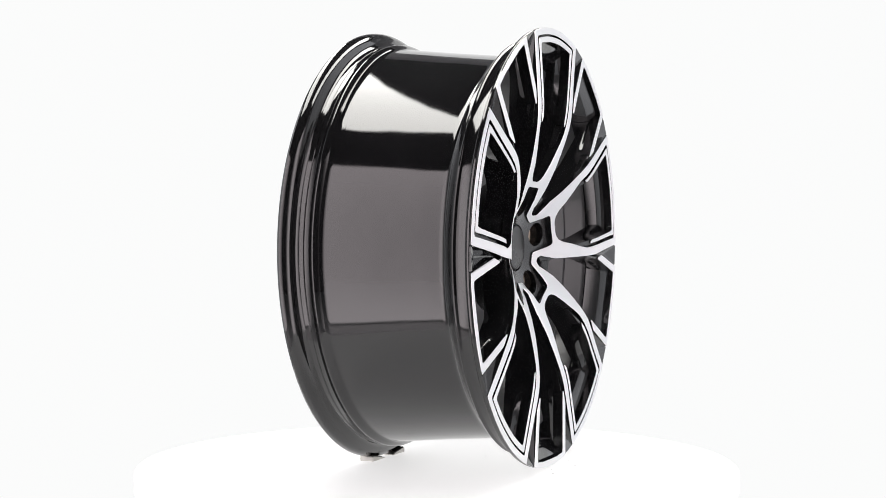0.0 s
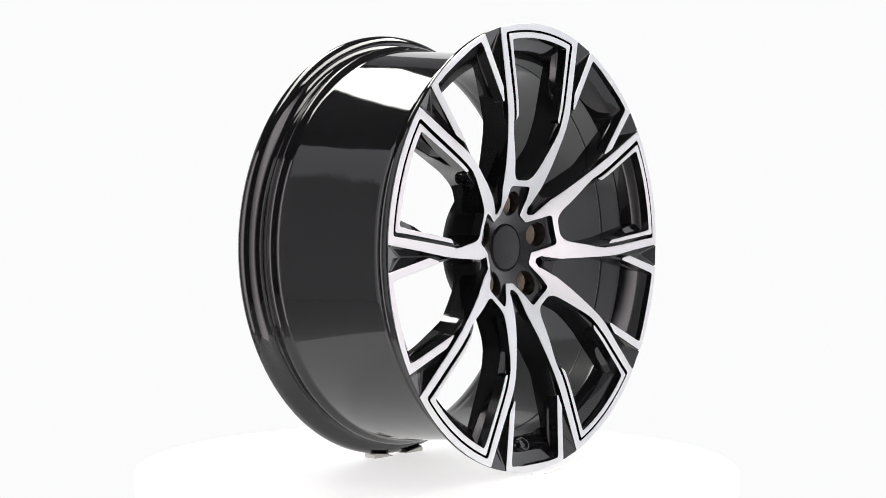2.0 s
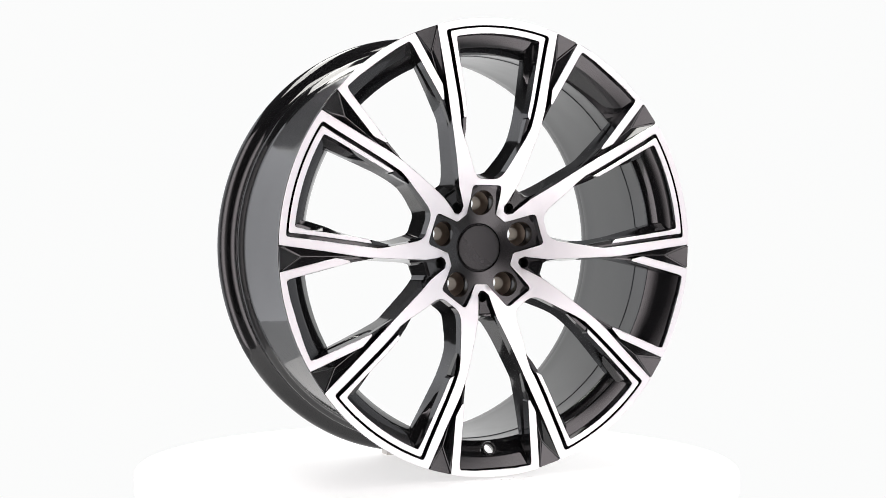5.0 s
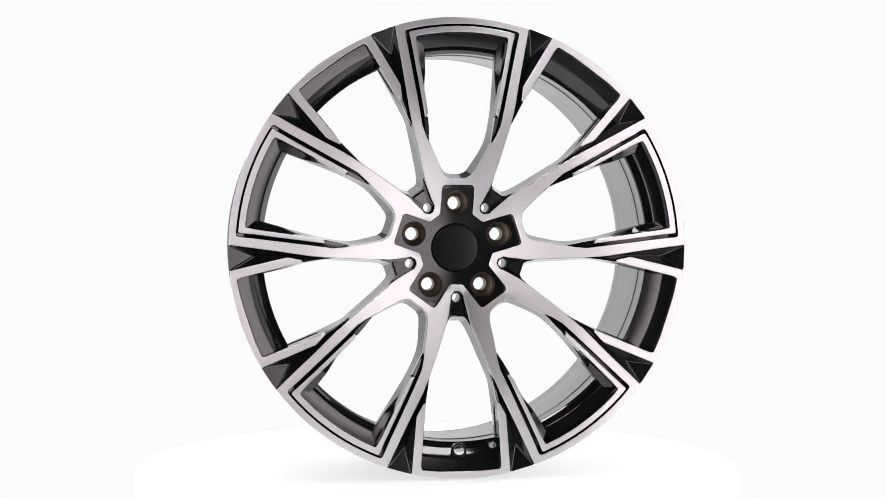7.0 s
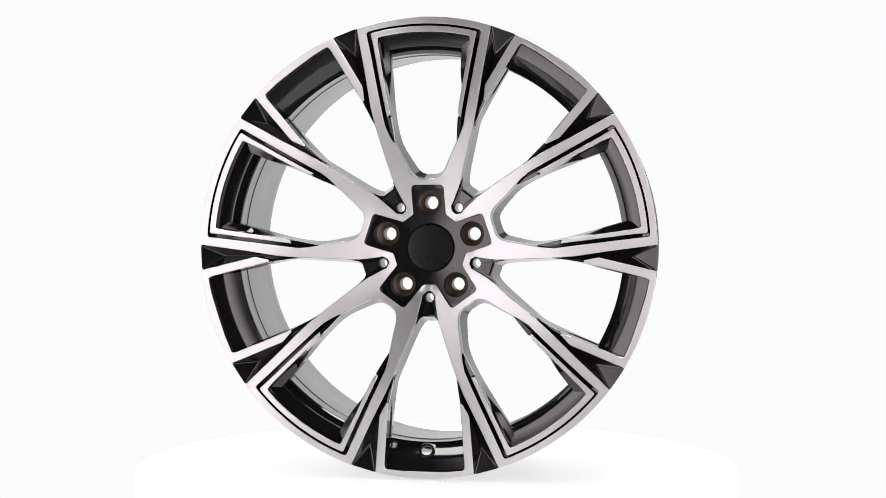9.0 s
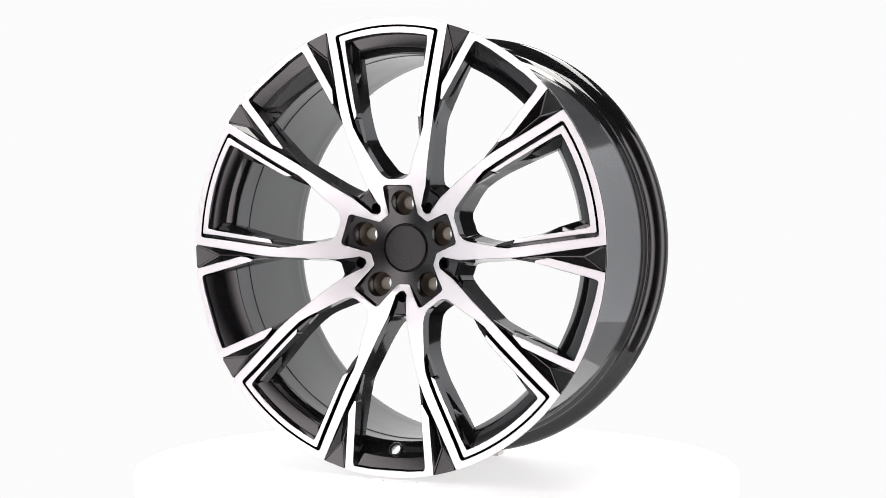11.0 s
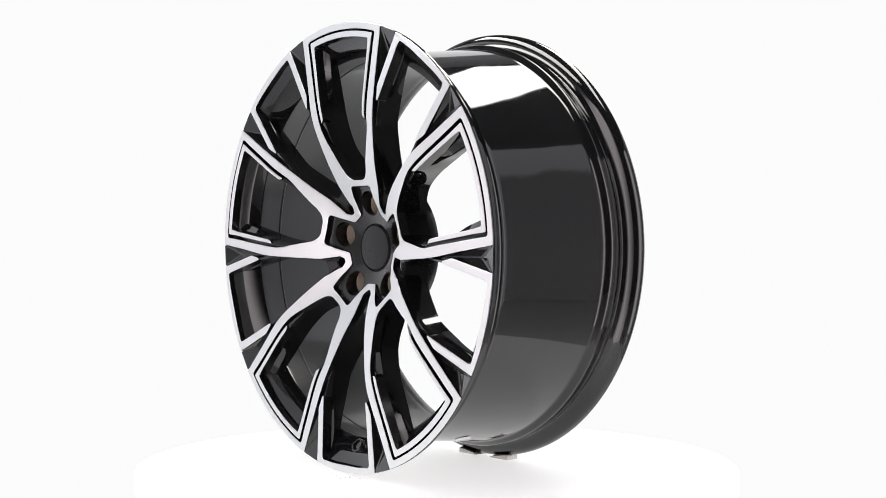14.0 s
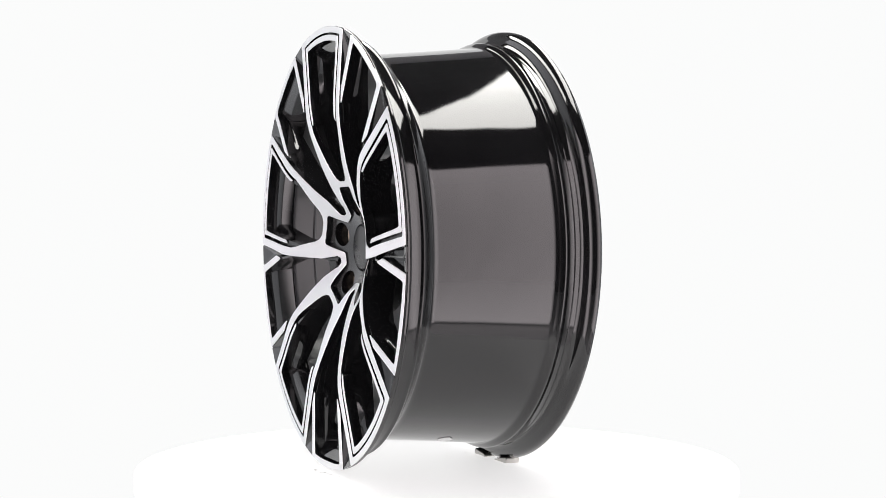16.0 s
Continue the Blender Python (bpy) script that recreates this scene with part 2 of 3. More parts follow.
# the rim in section: axial place and radius
RIM_OUTSIDE = [
    # outer lip and bead seat behind the face
    (-0.1584, 0.2836), (-0.1579, 0.2849), (-0.1566, 0.2857), (-0.1545, 0.2856), (-0.1524, 0.2834), (-0.1505, 0.2780), (-0.1484, 0.2728), (-0.1460, 0.2706),
    (-0.1345, 0.2690), (-0.1326, 0.2695), (-0.1312, 0.2706), (-0.1298, 0.2707), (-0.1280, 0.2694), (-0.1222, 0.2620), (-0.1165, 0.2552), (-0.1135, 0.2525), (-0.1110, 0.2515), (-0.1080, 0.2512), (-0.1045, 0.2513),
    # well
    (-0.0300, 0.2580), (0.0370, 0.2649), (0.0400, 0.2653),
    # hump, inner bead seat and rear flange
    (0.0416, 0.2659), (0.0440, 0.2679), (0.0475, 0.2711), (0.0492, 0.2720), (0.0508, 0.2722), (0.0525, 0.2717), (0.0550, 0.2702), (0.0575, 0.2697), (0.0622, 0.2698), (0.0630, 0.2690), (0.0640, 0.2699), (0.0690, 0.2704),
    (0.0712, 0.2722), (0.0732, 0.2765), (0.0752, 0.2818), (0.0784, 0.2862), (0.0825, 0.2884), (0.0866, 0.2887), (0.0896, 0.2872), (0.0914, 0.2842)]
RIM_INSIDE = [
    (0.0900, 0.2798), (0.0866, 0.2715), (0.0815, 0.2640), (0.0760, 0.2605), (0.0680, 0.2595), (0.0606, 0.2592), (0.0598, 0.2580), (0.0580, 0.2576), (0.0500, 0.2574), (0.0200, 0.2552), (-0.0600, 0.2482), (-0.0905, 0.2465), (-0.0918, 0.2455), (-0.0932, 0.2455), (-0.0945, 0.2462), (-0.1000, 0.2460),
    # facets at the bottom of the plain windows
    (-0.1200, 0.2448), (-0.1266, 0.2443), (-0.1276, 0.2444), (-0.1285, 0.2449), (-0.1440, 0.2616), (-0.1449, 0.2627), (-0.1456, 0.2641), (-0.1523, 0.2770), (-0.1530, 0.2790)]
# bevelled wall that closes a framed window towards the rim: axial place and radius
SILL = [(-0.1492, 0.2695), (-0.1488, 0.2672), (-0.1422, 0.2533), (-0.1414, 0.2522), (-0.1404, 0.2514), (-0.1292, 0.2444), (-0.1280, 0.2440), (-0.1262, 0.2440), (-0.1262, 0.2470), (-0.1440, 0.2680)]


def barrel_r(y):
    """Outer radius of the barrel at the axial place y."""
    return float(np.interp(y, [p[0] for p in RIM_OUTSIDE], [p[1] for p in RIM_OUTSIDE]))


def from_b(points):
    """Carry points from the plain window's middle line to the framed window's."""
    return [tuple(TURN @ Vector(p)) for p in points]


def flip(points):
    return [(-x, z) for x, z in reversed(points)]


def clean(points):
    out = []
    for p in points:
        if not out or (Vector(p) - Vector(out[-1])).length > 0.05:
            out.append(p)
    return out[:-1] if (Vector(out[0]) - Vector(out[-1])).length < 0.05 else out


def arc(r, a, b, step=2.0):
    n = max(2, int(abs(b - a) / step))
    return [(r * math.cos(radians(a + (b - a) * k / n)), r * math.sin(radians(a + (b - a) * k / n))) for k in range(n + 1)]


def angle(p):
    return math.degrees(math.atan2(p[1], p[0]))


def rounded(points, radius, keep=()):
    """Round the corners of a closed outline."""
    out = []
    n = len(points)
    for k in range(n):
        p, q, s = (Vector(points[(k + d) % n]) for d in (-1, 0, 1))
        a, b = p - q, s - q
        t = min(radius, a.length * 0.45, b.length * 0.45)
        bend = math.pi - a.angle(b)
        if bend < radians(14) or k in keep:
            out.append(tuple(q))
            continue
        u, v = q + a.normalized() * t, q + b.normalized() * t
        out += [tuple(u.lerp(q, f).lerp(q.lerp(v, f), f)) for f in (0, 0.33, 0.67, 1)]
    return out


def fine(points, step):
    out = []
    for p, q in zip(points, points[1:] + points[:1]):
        n = max(1, int((Vector(q) - Vector(p)).length / step))
        out += [tuple(Vector(p).lerp(Vector(q), k / n)) for k in range(n)]
    return out


def inset(points, d):
    """Move a closed outline inwards by d (negative area sign means a hole, which grows)."""
    n = len(points)
    area = sum(points[k][0] * points[(k + 1) % n][1] - points[(k + 1) % n][0] * points[k][1] for k in range(n))
    sign = 1 if area > 0 else -1
    out = []
    for k in range(n):
        p, q, s = (Vector(points[(k + e) % n]) for e in (-1, 0, 1))
        u, v = (q - p).normalized(), (s - q).normalized()
        m = Vector((-u.y - v.y, u.x + v.x))
        m = m.normalized() if m.length > 1e-6 else Vector((-u.y, u.x))
        c = max(0.5, m.dot(Vector((-u.y, u.x))))
        out.append(tuple(q + m * (sign * d / c)))
    return out


def machined(loops, depth=0.0135, edge=0.6, step=9.0, draft=0.0012):
    """A raised land: turned top with a fine bright bevel, black painted flanks. The first loop is the outline, the others are holes."""
    bm = bmesh.new()
    tops, outer = [], []
    for k, loop in enumerate(loops):
        loop = fine(loop, step)
        tops.append(inset(loop, edge if k == 0 else -edge))
        outer.append(loop)
    flat = [[Vector((x, z, 0)) for x, z in loop] for loop in tops]
    from_all = [p for loop in flat for p in loop]
    verts = [bm.verts.new(p) for p in from_all]
    for tri in tessellate_polygon(flat):
        if len(set(tri)) == 3:
            try:
                bm.faces.new([verts[i] for i in tri])
            except ValueError:
                pass
    lo = [min(p[i] for p in from_all) for i in (0, 1)]
    hi = [max(p[i] for p in from_all) for i in (0, 1)]
    for i in (0, 1):
        no = (1, 0, 0) if i == 0 else (0, 1, 0)
        k = math.ceil(lo[i] / 14.0) * 14.0 + 0.37
        while k < hi[i]:
            bmesh.ops.bisect_plane(bm, geom=bm.verts[:] + bm.edges[:] + bm.faces[:], dist=0.01, plane_co=(k, k, 0), plane_no=no)
            k += 14.0
    rim_edges = [e for e in bm.edges if len(e.link_faces) == 1]
    for v in bm.verts:
        x, z = v.co.x / 1000, v.co.y / 1000
        v.co = (x, face_y(math.hypot(x, z)), z)
    made = bmesh.ops.extrude_edge_only(bm, edges=rim_edges)["geom"]
    low = [g for g in made if isinstance(g, bmesh.types.BMVert)]
    # the bevel: spread the lower ring by the edge width
    spread = {}
    for v in low:
        top = next(o for o in (e.other_vert(v) for e in v.link_edges) if o not in low)
        spread[v] = top
    lowset = set(low)
    out_by = {}
    for v, top in spread.items():
        ns = Vector((0, 0, 0))
        for e in top.link_edges:
            o = e.other_vert(top)
            if o not in lowset and len([f for f in e.link_faces if not (set(f.verts) & lowset)]) == 1:
                d = (o.co - top.co)
                inner = next(f for f in e.link_faces if not (set(f.verts) & lowset))
                side = Vector((-d.z, 0, d.x)).normalized()
                if side.dot(inner.calc_center_median() - (o.co + top.co) / 2) > 0:
                    side = -side
                ns += side
        if ns.length > 1e-6:
            ns.normalize()
        v.co = top.co + ns * (edge / 1000) + Vector((0, edge / 1000, 0))
        out_by[v] = ns
    for f in bm.faces:
        f.material_index = 0
    edges = [e for e in bm.edges if e.verts[0] in lowset and e.verts[1] in lowset]
    made = bmesh.ops.extrude_edge_only(bm, edges=edges)["geom"]
    for g in made:
        if isinstance(g, bmesh.types.BMVert):
            up = next((e.other_vert(g) for e in g.link_edges if e.other_vert(g) in lowset), None)
            g.co += Vector((0, depth - edge / 1000, 0)) + (out_by[up] * draft if up else Vector())
            # the flanks at the rim's edge end inside the lip
            r = math.hypot(g.co.x, g.co.z)
            k = min(1.0, 0.2846 / r)
            g.co.x, g.co.z = g.co.x * k, g.co.z * k
            while g.co.y > -0.1565 and r * k > barrel_r(g.co.y) - 0.001:
                g.co.y -= 0.0004
        elif isinstance(g, bmesh.types.BMFace):
            g.material_index = 1
    return bm


def drilled(bm, cutter):
    """bm less the cutter, as a new bmesh."""
    obs = []
    for b in (bm, cutter):
        bmesh.ops.recalc_face_normals(b, faces=b.faces[:])
        me = bpy.data.meshes.new("blank")
        b.to_mesh(me)
        b.free()
        obs.append(new("blank", me))
    mod = obs[0].modifiers.new("bore", "BOOLEAN")
    mod.operation, mod.object, mod.solver = "DIFFERENCE", obs[1], "EXACT"
    done = obs[0].evaluated_get(bpy.context.evaluated_depsgraph_get())
    out = bmesh.new()
    out.from_mesh(done.data)
    for ob in obs:
        bpy.data.objects.remove(ob)
    return out


def soften(front, back, turns=2):
    """Round the corners of two matching outlines between the hub and the rim's pockets."""
    for turn in range(turns):
        a, b = [], []
        n = len(front)
        for k in range(n):
            r = math.hypot(*front[k])
            if not 84 < r < 215 or abs(front[k][0]) < 0.01 or abs(angle(front[k]) - 126) < 0.1:
                a.append(front[k])
                b.append(back[k])
                continue
            for d in (-1, 1):
                for src, out in ((front, a), (back, b)):
                    out.append(tuple(Vector(src[k]).lerp(Vector(src[(k + d) % n]), 0.22)))
        front, back = a, b
    a, b = [], []
    for k in range(len(front)):
        p, q = Vector(front[k]), Vector(front[(k + 1) % len(front)])
        u, v = Vector(back[k]), Vector(back[(k + 1) % len(back)])
        n = max(1, math.ceil((q - p).length / 9.0))
        a += [tuple(p.lerp(q, i / n)) for i in range(n)]
        b += [tuple(u.lerp(v, i / n)) for i in range(n)]
    return a, b


def seated(bm, floor_y):
    """Let the mouth of a bored hole follow the sloping floor of the hub."""
    for v in bm.verts:
        if v.co.y < floor_y + 0.0025:
            v.co.y += floor_at(math.hypot(v.co.x, v.co.z)) - floor_y
    return bm


def build_wheel():
    wheel = new("alloy_wheel")
    tagged(wheel, "gloss black alloy wheel with bright machined face on a turntable", "wheel")

    # rim barrel
    barrel_bm = lathe(RIM_OUTSIDE + RIM_INSIDE, 256)
    bore = Matrix.Translation((0, -0.1213, -0.2629)) @ (Vector((0, 1, -0.6)).to_track_quat("Z", "Y").to_matrix().to_4x4())
    cut = bmesh.new()
    bmesh.ops.create_cone(cut, cap_ends=True, segments=40, radius1=0.0036, radius2=0.026, depth=0.06, matrix=bore)
    barrel_bm = drilled(barrel_bm, cut)
    for f in barrel_bm.faces:
        c = f.calc_center_median()
        r = math.hypot(c.x, c.z)
        out_r = barrel_r(c.y)
        in_r = np.interp(c.y, [p[0] for p in RIM_INSIDE[::-1]], [p[1] for p in RIM_INSIDE[::-1]])
        f.material_index = 1 if abs(r - in_r) < abs(r - out_r) and -0.126 < c.y < 0.083 else 0
    part("rim_barrel", barrel_bm, [BARREL, INNER], wheel, "gloss black painted rim barrel with stepped flange", 28)

    # raised seat round the valve hole
    seat = lathe([(0.004, 0.0068), (-0.0006, 0.0068), (-0.0014, 0.0074), (-0.0014, 0.0086), (-0.0006, 0.0094), (0.004, 0.0098)], 48)
    aim = Vector((0, 0, 1)).rotation_difference(Vector((0, 1, -0.6)).normalized()).to_matrix().to_4x4() @ Matrix.Rotation(radians(90), 4, "X")
    bmesh.ops.transform(seat, verts=seat.verts[:], matrix=Matrix.Translation((0, -0.1400, -0.2530)) @ aim)
    part("valve_seat", seat, GLOSS, wheel, "black ring round the valve hole", 40)

    # machined lands
    b_side = from_b(FRAME_B)
    corner = b_side[-1]
    left = from_b(VEE) + FRAME_HUB
    r_rim = 285.8
    rim = arc(r_rim, angle(corner), 180 - angle(corner))
    outer = clean(b_side[:-1] + rim + flip(b_side[:-1]) + [(-x, z) for x, z in left] + left[::-1])
    hole = clean(arc(math.hypot(*FRAME_A[0]), 90, angle(FRAME_A[0])) + FRAME_A + flip(FRAME_A) + arc(math.hypot(*FRAME_A[0]), 180 - angle(FRAME_A[0]), 90))
    hole = rounded(hole, 4.0)
    frame_bm = machined([outer, hole])
    land = part("machined_face", frame_bm, [SILVER, GLOSS], wheel, "bright turned aluminium spoke face", 25)
    oa, ia = INLAY_OUT[-1], INLAY_IN[-1]
    u = clean(INLAY_OUT + arc(math.hypot(*oa), angle(oa), 180 - angle(oa)) + flip(INLAY_OUT) + INLAY_IN + arc(math.hypot(*ia), angle(ia), 180 - angle(ia)) + flip(INLAY_IN))
    inlay = part("machined_inlay", machined([rounded(u, 2.5)]), [SILVER, GLOSS], wheel, "thin bright U-shaped inlay", 25)
    a0 = angle(STRIP_OUT[0])
    tail = rounded(STRIP_OUT + STRIP_IN, 2.0, keep=(0, len(STRIP_OUT + STRIP_IN) - 1))[1:]
    s = clean(arc(r_rim, 180 - a0, a0) + tail + flip(tail))
    strip = part("machined_rim_frame", machined([s]), [SILVER, GLOSS], wheel, "bright turned frame at the rim's edge", 25)
    strip.rotation_euler = (0, radians(-36), 0)

    # spoke bodies, one each side of a framed window
    def spoke(sign):
        bm = bmesh.new()
        front, back = soften(BODY_A_FRONT + from_b(BODY_B_FRONT), BODY_A_BACK + from_b(BODY_B_BACK))
        rows = []
        for f, g in ((0.0, 0.0), (0.15, 0.44), (0.3, 0.88), (0.38, 0.94), (0.6, 0.97), (0.8, 0.985), (1.0, 1.0)):
            ring = []
            for p, q in zip(front, back):
                r = math.hypot(p[0], p[1])
                drop = 0.0125 if r > 105 else 0.0095
                w = min(1.0, max(0.0, (r - 190) / 40))
                h = f + (g - f) * w * w * (3 - 2 * w)
                x, z = (p[i] + (q[i] - p[i]) * h for i in (0, 1))
                depth = float(np.interp(r / 1000, [d[0] for d in SPOKE_DEPTH], [d[1] for d in SPOKE_DEPTH]))
                y = face_y(r / 1000) + drop + (depth - drop) * f
                # the outer end stays within the thickness of the barrel
                k = min(1.0, (barrel_r(y) - 0.002) * 1000 / math.hypot(x, z))
                ring.append(bm.verts.new((sign * x * k / 1000, y, z * k / 1000)))
            rows.append(ring)
        n = len(front)
        for a, b in zip(rows, rows[1:]):
            for k in range(n):
                bm.faces.new((a[k], a[(k + 1) % n], b[(k + 1) % n], b[k]))
        for ring in (rows[0], rows[-1]):
            for tri in tessellate_polygon([[Vector((v.co.x, v.co.z, 0)) for v in ring]]):
                bm.faces.new([ring[i] for i in tri])
        bmesh.ops.recalc_face_normals(bm, faces=bm.faces[:])
        crisp = [e for e in bm.edges if len(e.link_faces) == 2 and e.calc_face_angle(0) > radians(18)]
        bmesh.ops.bevel(bm, geom=crisp, offset=0.0012, segments=3, affect="EDGES", clamp_overlap=True)
        return bm

    bodies = [part("spoke", spoke(s), GLOSS, wheel, "gloss black deep spoke body", 30) for s in (1, -1)]

    # bevelled wall at the rim's side of a framed window
    def sill():
        bm = bmesh.new()
        n = 14
        rows = []
        for k in range(n + 1):
            a = radians(90 - 13.2 + 26.4 * k / n)
            rows.append([bm.verts.new((r * math.cos(a), y, r * math.sin(a))) for y, r in SILL])
        for a, b in zip(rows, rows[1:]):
            for k in range(len(SILL)):
                bm.faces.new((a[k], a[(k + 1) % len(SILL)], b[(k + 1) % len(SILL)], b[k]))
        bm.faces.new(rows[0])
        bm.faces.new(rows[-1][::-1])
        return bm

    wall = part("window_sill", sill(), GLOSS, wheel, "gloss black bevelled sill of a framed window", 30)

    # faceted notches between the lands
    def notch(sign):
        bm = bmesh.new()
        pts = from_b([p[:2] for p in NOTCH])
        v = [bm.verts.new((sign * x / 1000, face_y(math.hypot(x, z) / 1000) + d[2] / 1000, z / 1000)) for (x, z), d in zip(pts, NOTCH)]
        for f in ((0, 1, 2), (0, 2, 3, 4), (1, 5, 3, 2)):
            bm.faces.new([v[i] for i in f])
        ridges = [e for e in bm.edges if len(e.link_faces) == 2]
        bmesh.ops.bevel(bm, geom=ridges, offset=0.0014, segments=3, affect="EDGES", clamp_overlap=True)
        low = bmesh.ops.extrude_face_region(bm, geom=bm.faces[:])["geom"]
        for g in low:
            if isinstance(g, bmesh.types.BMVert):
                g.co.y += 0.004 if math.hypot(g.co.x, g.co.z) > 0.26 else 0.009
        return bm

    notches = [part("notch_facet", notch(s), GLOSS, wheel, "black faceted notch between bright lands", 30) for s in (1, -1)]

    def tip(points, sign):
        bm = bmesh.new()
        top, low = [], []
        for x, z, d in points:
            y = face_y(math.hypot(x, z) / 1000)
            top.append(bm.verts.new((sign * x / 1000, y + d / 1000, z / 1000)))
            low.append(bm.verts.new((sign * x / 1000, y + 0.0135, z / 1000)))
        bm.faces.new(top)
        n = len(top)
        for k in range(n):
            bm.faces.new((top[k], top[(k + 1) % n], low[(k + 1) % n], low[k]))
        edges = [e for e in bm.edges if e.verts[0] in top and e.verts[1] in top]
        bmesh.ops.bevel(bm, geom=edges, offset=0.0006, segments=2, affect="EDGES", clamp_overlap=True)
        return bm

    tips = []
    for sg in (1, -1):
        tips.append(part("tip_facet", tip(TIP_A, sg), GLOSS, wheel, "slim black facet at the inlay's tip", 30))
        b_pts = [(*from_b([p[:2]])[0], p[2]) for p in TIP_B]
        tips.append(part("tip_facet", tip(b_pts, sg), GLOSS, wheel, "slim black facet at the land's tip", 30))

    for k in range(1, 5):
        for ob in (land, inlay, strip, wall, *bodies, *notches, *tips):
            twin = ob.copy()
            scene.collection.objects.link(twin)
            twin.rotation_euler = (0, ob.rotation_euler.y + radians(72 * k), 0)

    # hub with through holes
    bm = bmesh.new()
    holes = []
    for k in range(5):
        a = radians(90 + 72 * k)
        holes.append((BOLT_R * math.cos(a), BOLT_R * math.sin(a), 0.0160, 0.0084))
        a = radians(126 + 72 * k)
        holes.append((SMALL_R * math.cos(a), SMALL_R * math.sin(a), 0.0063, 0.0063))
    for front, r_out, pick in ((True, 0.0835, 2), (False, 0.0865, 3)):
        ring = [Vector((0.031 * math.cos(2 * math.pi * k / 48), 0.031 * math.sin(2 * math.pi * k / 48), 0)) for k in range(48)]
        loops = [[Vector((r_out * math.cos(2 * math.pi * k / 100), r_out * math.sin(2 * math.pi * k / 100), 0)) for k in range(100)]]
        for h in holes:
            loops.append([Vector((h[0] + h[pick] * math.cos(2 * math.pi * k / 24), h[1] + h[pick] * math.sin(2 * math.pi * k / 24), 0)) for k in range(24)])
        loops.append(ring)
        disc = bmesh.new()
        verts = [disc.verts.new((p.x, 0, p.y)) for loop in loops for p in loop]
        for tri in tessellate_polygon(loops):
            disc.faces.new([verts[i] for i in tri])
        for no in ((1, 0, 0), (0, 0, 1)):
            for k in range(-12, 13):
                bmesh.ops.bisect_plane(disc, geom=disc.verts[:] + disc.edges[:] + disc.faces[:], dist=1e-5, plane_co=(k * 0.0068 + 0.0003,) * 3, plane_no=no)
        for v in disc.verts:
            v.co.y = floor_at(math.hypot(v.co.x, v.co.z)) if front else -0.072
        me = bpy.data.meshes.new("disc")
        disc.to_mesh(me)
        disc.free()
        bm.from_mesh(me)
        bpy.data.meshes.remove(me)
    lathe([(floor_at(0.0835), 0.0835), (floor_at(0.0835) + 0.002, 0.0842), (-0.075, 0.0868), (-0.072, 0.0865)], 100, False, bm)
    part("hub", bm, SATIN, wheel, "satin black hub with five bolt holes", 30)
    for x, z, wide, narrow in holes:
        floor_y = floor_at(math.hypot(x, z))
        if wide > narrow:
            prof = [(floor_y + 0.0012, wide + 0.0012), (floor_y - 0.0002, wide - 0.0004), (floor_y + 0.013, 0.0152), (floor_y + 0.014, 0.0140), (floor_y + 0.021, 0.0090), (floor_y + 0.0215, 0.0084), (-0.0718, 0.0084)]
            hole_bm = seated(lathe(prof, 48, False, None, (x, z)), floor_y)
            for f in hole_bm.faces:
                f.material_index = 1 if f.calc_center_median().y > floor_y + 0.0132 else 0
            part("bolt_hole", hole_bm, [SATIN, SEAT_METAL], wheel, "black bolt hole with a brownish machined seat", 30, True)
        else:
            part("locating_hole", seated(lathe([(floor_y + 0.0008, wide + 0.0008), (floor_y - 0.0002, wide - 0.0001), (floor_y + 0.0008, wide - 0.0004), (-0.0718, wide - 0.0004)], 36, False, None, (x, z)), floor_y), SATIN, wheel, "", 30, True)
    floor_y = floor_at(0.031)
    # little ramps behind the locating holes
    for k in range(5):
        bm = bmesh.new()
        low, high = [], []
        for x, z, lift in ((-0.0085, 0.0832, 0.0026), (0.0085, 0.0832, 0.0026), (0.0036, 0.0702, 0.0010), (-0.0036, 0.0702, 0.0010)):
            y = floor_at(math.hypot(x, z))
            low.append(bm.verts.new((x * 1.15, y + 0.001, z)))
            high.append(bm.verts.new((x, y - lift, z)))
        bm.faces.new(high)
        for a in range(4):
            bm.faces.new((low[a], low[(a + 1) % 4], high[(a + 1) % 4], high[a]))
        ramp = part("ramp", bm, GLOSS, wheel, "", 20)
        ramp.rotation_euler = (0, radians(36 + 72 * k), 0)
    cap = [(floor_y + 0.02, 0.0312), (floor_y - 0.0006, 0.0312), (floor_y - 0.001, 0.0308), (floor_y + 0.0012, 0.0299), (floor_y + 0.0012, 0.0295), (floor_y - 0.0008, 0.0291), (floor_y - 0.0016, 0.0282), (floor_y - 0.0021, 0.024), (floor_y - 0.0024, 0.0)]
    part("centre_cap", lathe(cap, 96, False), CAP, wheel, "plain black centre cap", 30)
    # small oval sticker low on the barrel
    bm = bmesh.new()
    rows = []
    for k in range(29):
        u, w = (0.0125 * math.cos(2 * math.pi * k / 28), 0.009 * math.sin(2 * math.pi * k / 28)) if k < 28 else (0, 0)
        a, y = radians(-90 + 16.5) + u / 0.26, -0.024 + w
        r = 0.2585 + (y + 0.03) * 0.108 + 0.0004
        rows.append(bm.verts.new((r * math.cos(a), y, r * math.sin(a))))
    for k in range(28):
        bm.faces.new((rows[k], rows[(k + 1) % 28], rows[28]))
    for g in bmesh.ops.extrude_face_region(bm, geom=bm.faces[:])["geom"]:
        if isinstance(g, bmesh.types.BMVert):
            g.co.x *= 0.9975
            g.co.z *= 0.9975
    part("sticker", bm, PAPER, wheel, "small white oval sticker", 60)
    return wheel


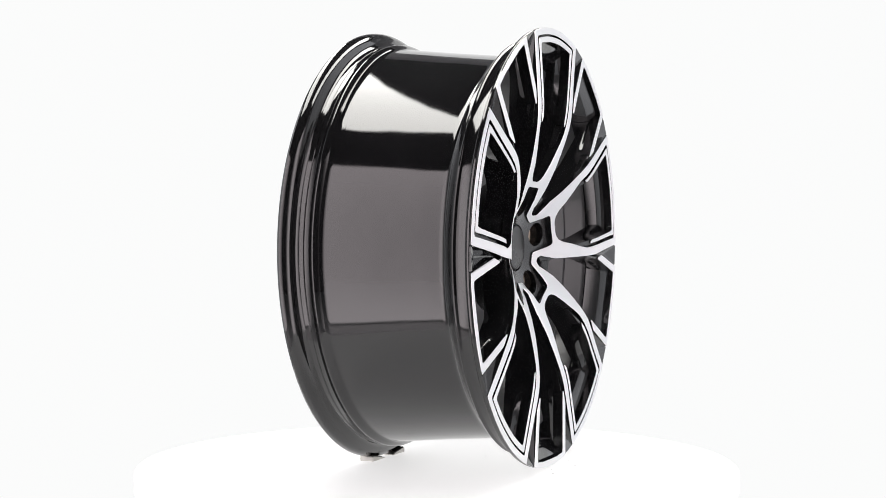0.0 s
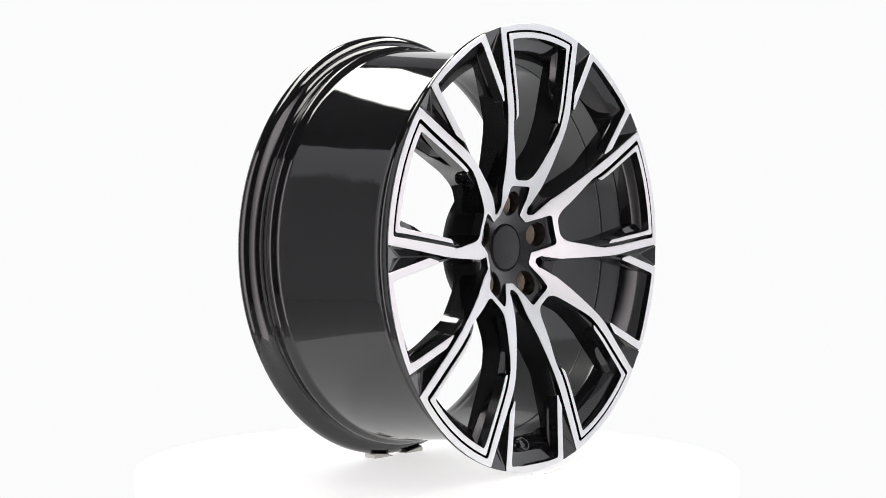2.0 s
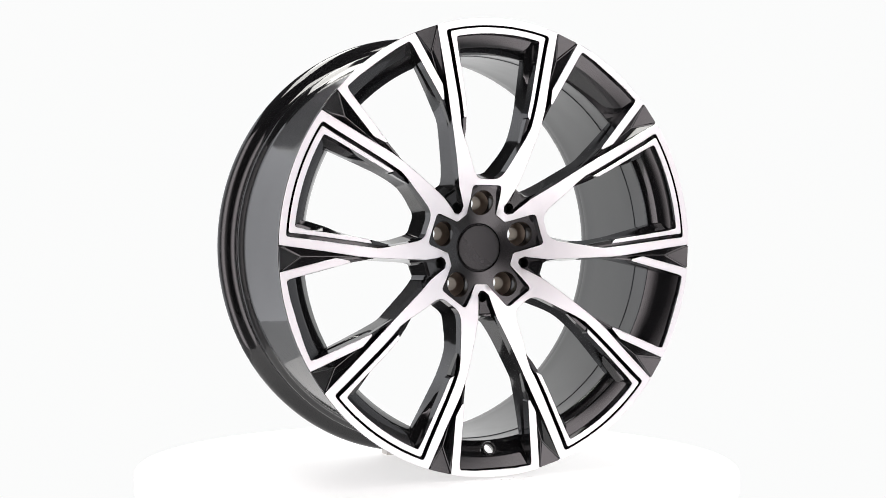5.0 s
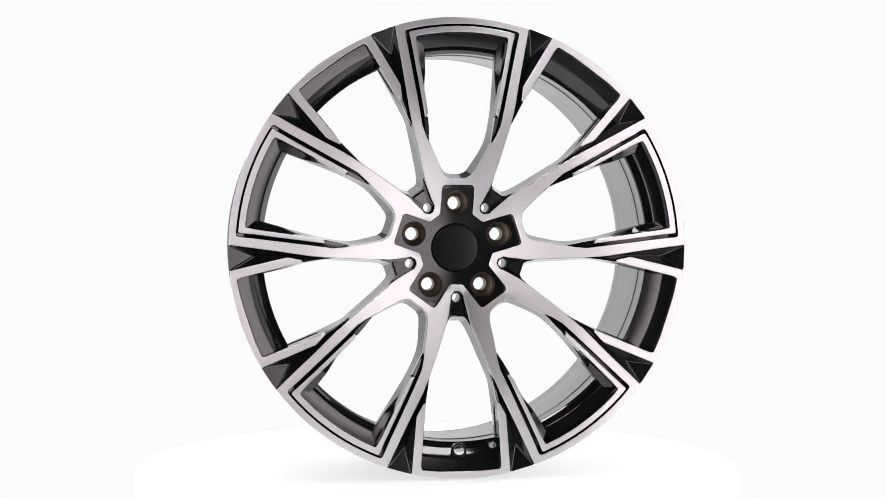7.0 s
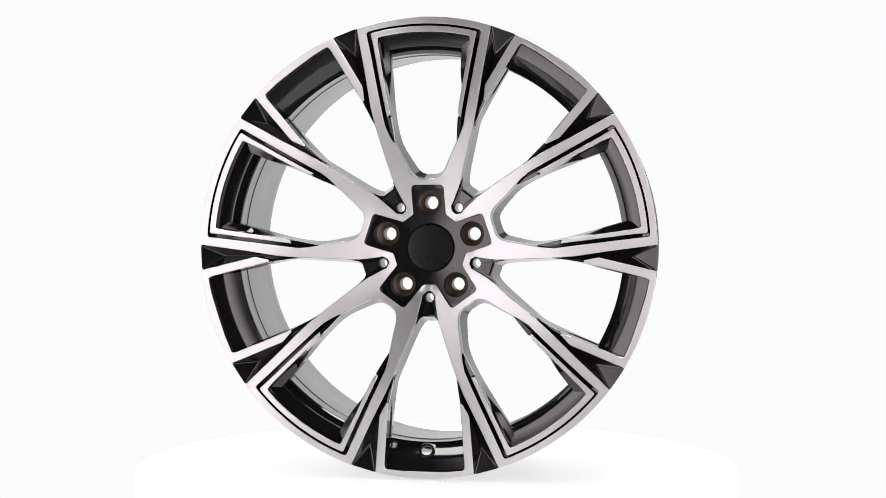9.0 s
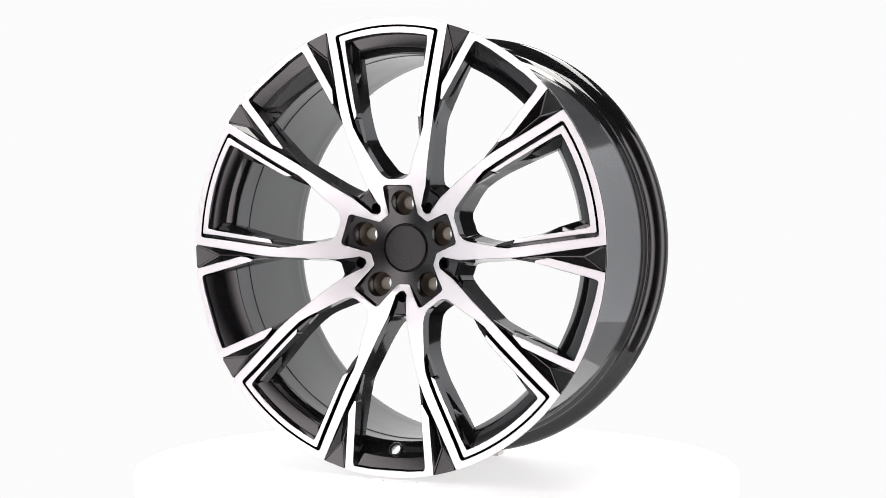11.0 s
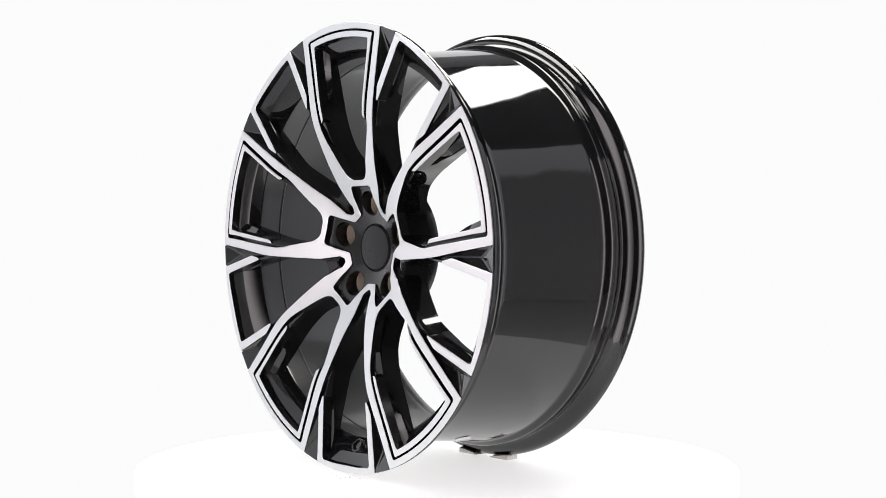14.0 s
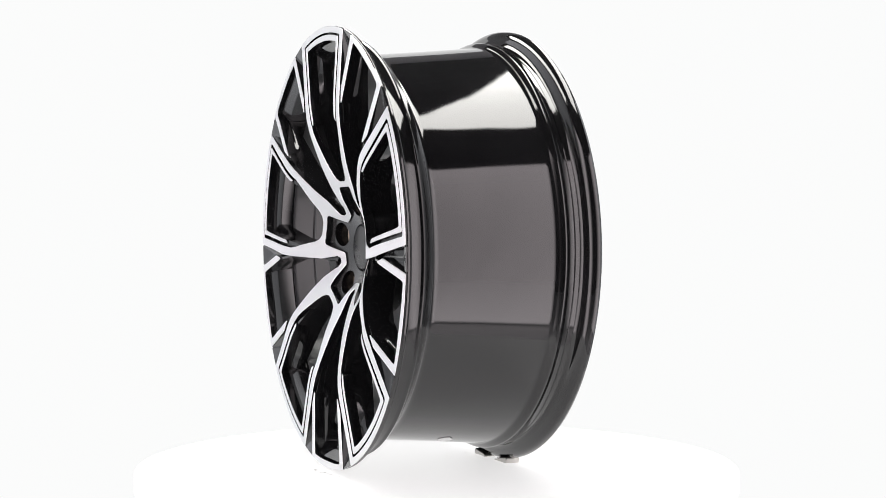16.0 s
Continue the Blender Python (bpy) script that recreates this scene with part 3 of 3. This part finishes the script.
wheel = build_wheel()


def build_turntable():
    table = new("turntable")
    tagged(table, "round white photo turntable under the wheel", "turntable")
    bm = bmesh.new()
    rings = []
    n = 128
    for z, r in ((0.0, 0.0), (0.0, 0.397), (-0.003, 0.400), (-0.027, 0.400), (-0.03, 0.397), (-0.03, 0.0)):
        rings.append([bm.verts.new((r * math.cos(2 * math.pi * k / n), r * math.sin(2 * math.pi * k / n), z)) for k in range(n)] if r else [bm.verts.new((0, 0, z))])
    for a, b in zip(rings, rings[1:]):
        for k in range(n):
            bm.faces.new(list(dict.fromkeys([a[k % len(a)], a[(k + 1) % len(a)], b[(k + 1) % len(b)], b[k % len(b)]])))
    part("tabletop", bm, GLOW_TOP, table, "white tabletop with added glow that lifts the wheel's shadow")
    bm = bmesh.new()
    bmesh.ops.create_cone(bm, cap_ends=True, segments=64, radius1=0.3, radius2=0.3, depth=0.87, matrix=Matrix.Translation((0, 0, -0.465)))
    part("pedestal", bm, WHITE_TOP, table)
    # scuffs and scratches round the place where the wheel stands
    rng = random.Random(5)
    bm = bmesh.new()
    for k in range(52):
        near, behind = k < 36, 36 <= k < 43
        if near:
            x, y = rng.gauss(0.018, 0.026), -0.160 - abs(rng.gauss(0.006, 0.012))
        elif behind:
            x, y = rng.gauss(0.0, 0.035), rng.gauss(0.06, 0.025)
        else:
            x, y = rng.uniform(-0.28, 0.28), rng.uniform(-0.27, 0.2)
        long, wide, a = rng.uniform(0.002, 0.009), rng.uniform(0.0008, 0.0028), rng.gauss(0.1, 0.45)
        if not near:
            long, wide = rng.uniform(0.008, 0.03), rng.uniform(0.0006, 0.0016)
        pts = []
        for u, w in ((-1, 0.2), (-0.3, 1), (0.4, 0.8), (1, 0.1), (0.4, -0.9), (-0.4, -0.7)):
            px, py = u * long / 2, w * wide / 2 + 0.0006 * math.sin(3 * u + k)
            pts.append(bm.verts.new((x + px * math.cos(a) - py * math.sin(a), y + px * math.sin(a) + py * math.cos(a), 0.0004)))
        bm.faces.new(pts)
    tagged(part("scuff", bm, SCUFF, table, "fine grey scuffs on the white top"), kind="stuff")
    return table


table = build_turntable()


def build_chock():
    """A small cream wedge under the wheel's rear flange."""
    chock = new("chock")
    tagged(chock, "small cream plastic wedge under the wheel's rear flange", "wedge", "wedges under the wheel")
    bm = bmesh.new()
    sec = [(0.0, 0.0), (0.036, 0.0), (0.036, 0.0062), (0.034, 0.0068), (0.004, 0.0024), (0.0, 0.0014)]
    rows = [[bm.verts.new((x, y, z)) for x, z in sec] for y in (0.070, 0.090)]
    for k in range(len(sec)):
        bm.faces.new((rows[0][k], rows[0][(k + 1) % len(sec)], rows[1][(k + 1) % len(sec)], rows[1][k]))
    bm.faces.new(rows[0])
    bm.faces.new(rows[1][::-1])
    bmesh.ops.bevel(bm, geom=bm.edges[:], offset=0.0005, segments=2, affect="EDGES")
    part("wedge_block", bm, CREAM, chock, "", 30)
    bm = bmesh.new()
    box(bm, 0.008, 0.034, 0.0705, 0.0895, 0.0, 0.0012)
    bmesh.ops.transform(bm, verts=bm.verts[:], matrix=Matrix.Translation((0.0, 0, 0.0018)) @ Matrix.Rotation(radians(-8.3), 4, "Y"))
    part("rubber_pad", bm, RUBBER, chock, "dark rubber pad", 30)
    return chock


chocks = [build_chock()]
chocks.append(copy_thing(chocks[0], pose(0, 0, 0)))


def motions():
    def turn(t):
        return pose(0, 0, 0, 0, 0, SPIN * (8.0 - t) - 0.26)

    steps = [k * 0.5 for k in range(33)]
    stance = pose(0.0082, -0.0030, CENTRE, LEAN, 0, 0)
    walk(wheel, [(t, turn(t) @ stance) for t in steps])
    walk(table, [(t, turn(t)) for t in steps])
    walk(chocks[0], [(t, turn(t) @ pose(0.022, 0.005, 0.0)) for t in steps])
    walk(chocks[1], [(t, turn(t) @ pose(-0.0056, 0.165, 0.0, 0, 0, 180)) for t in steps])


motions()
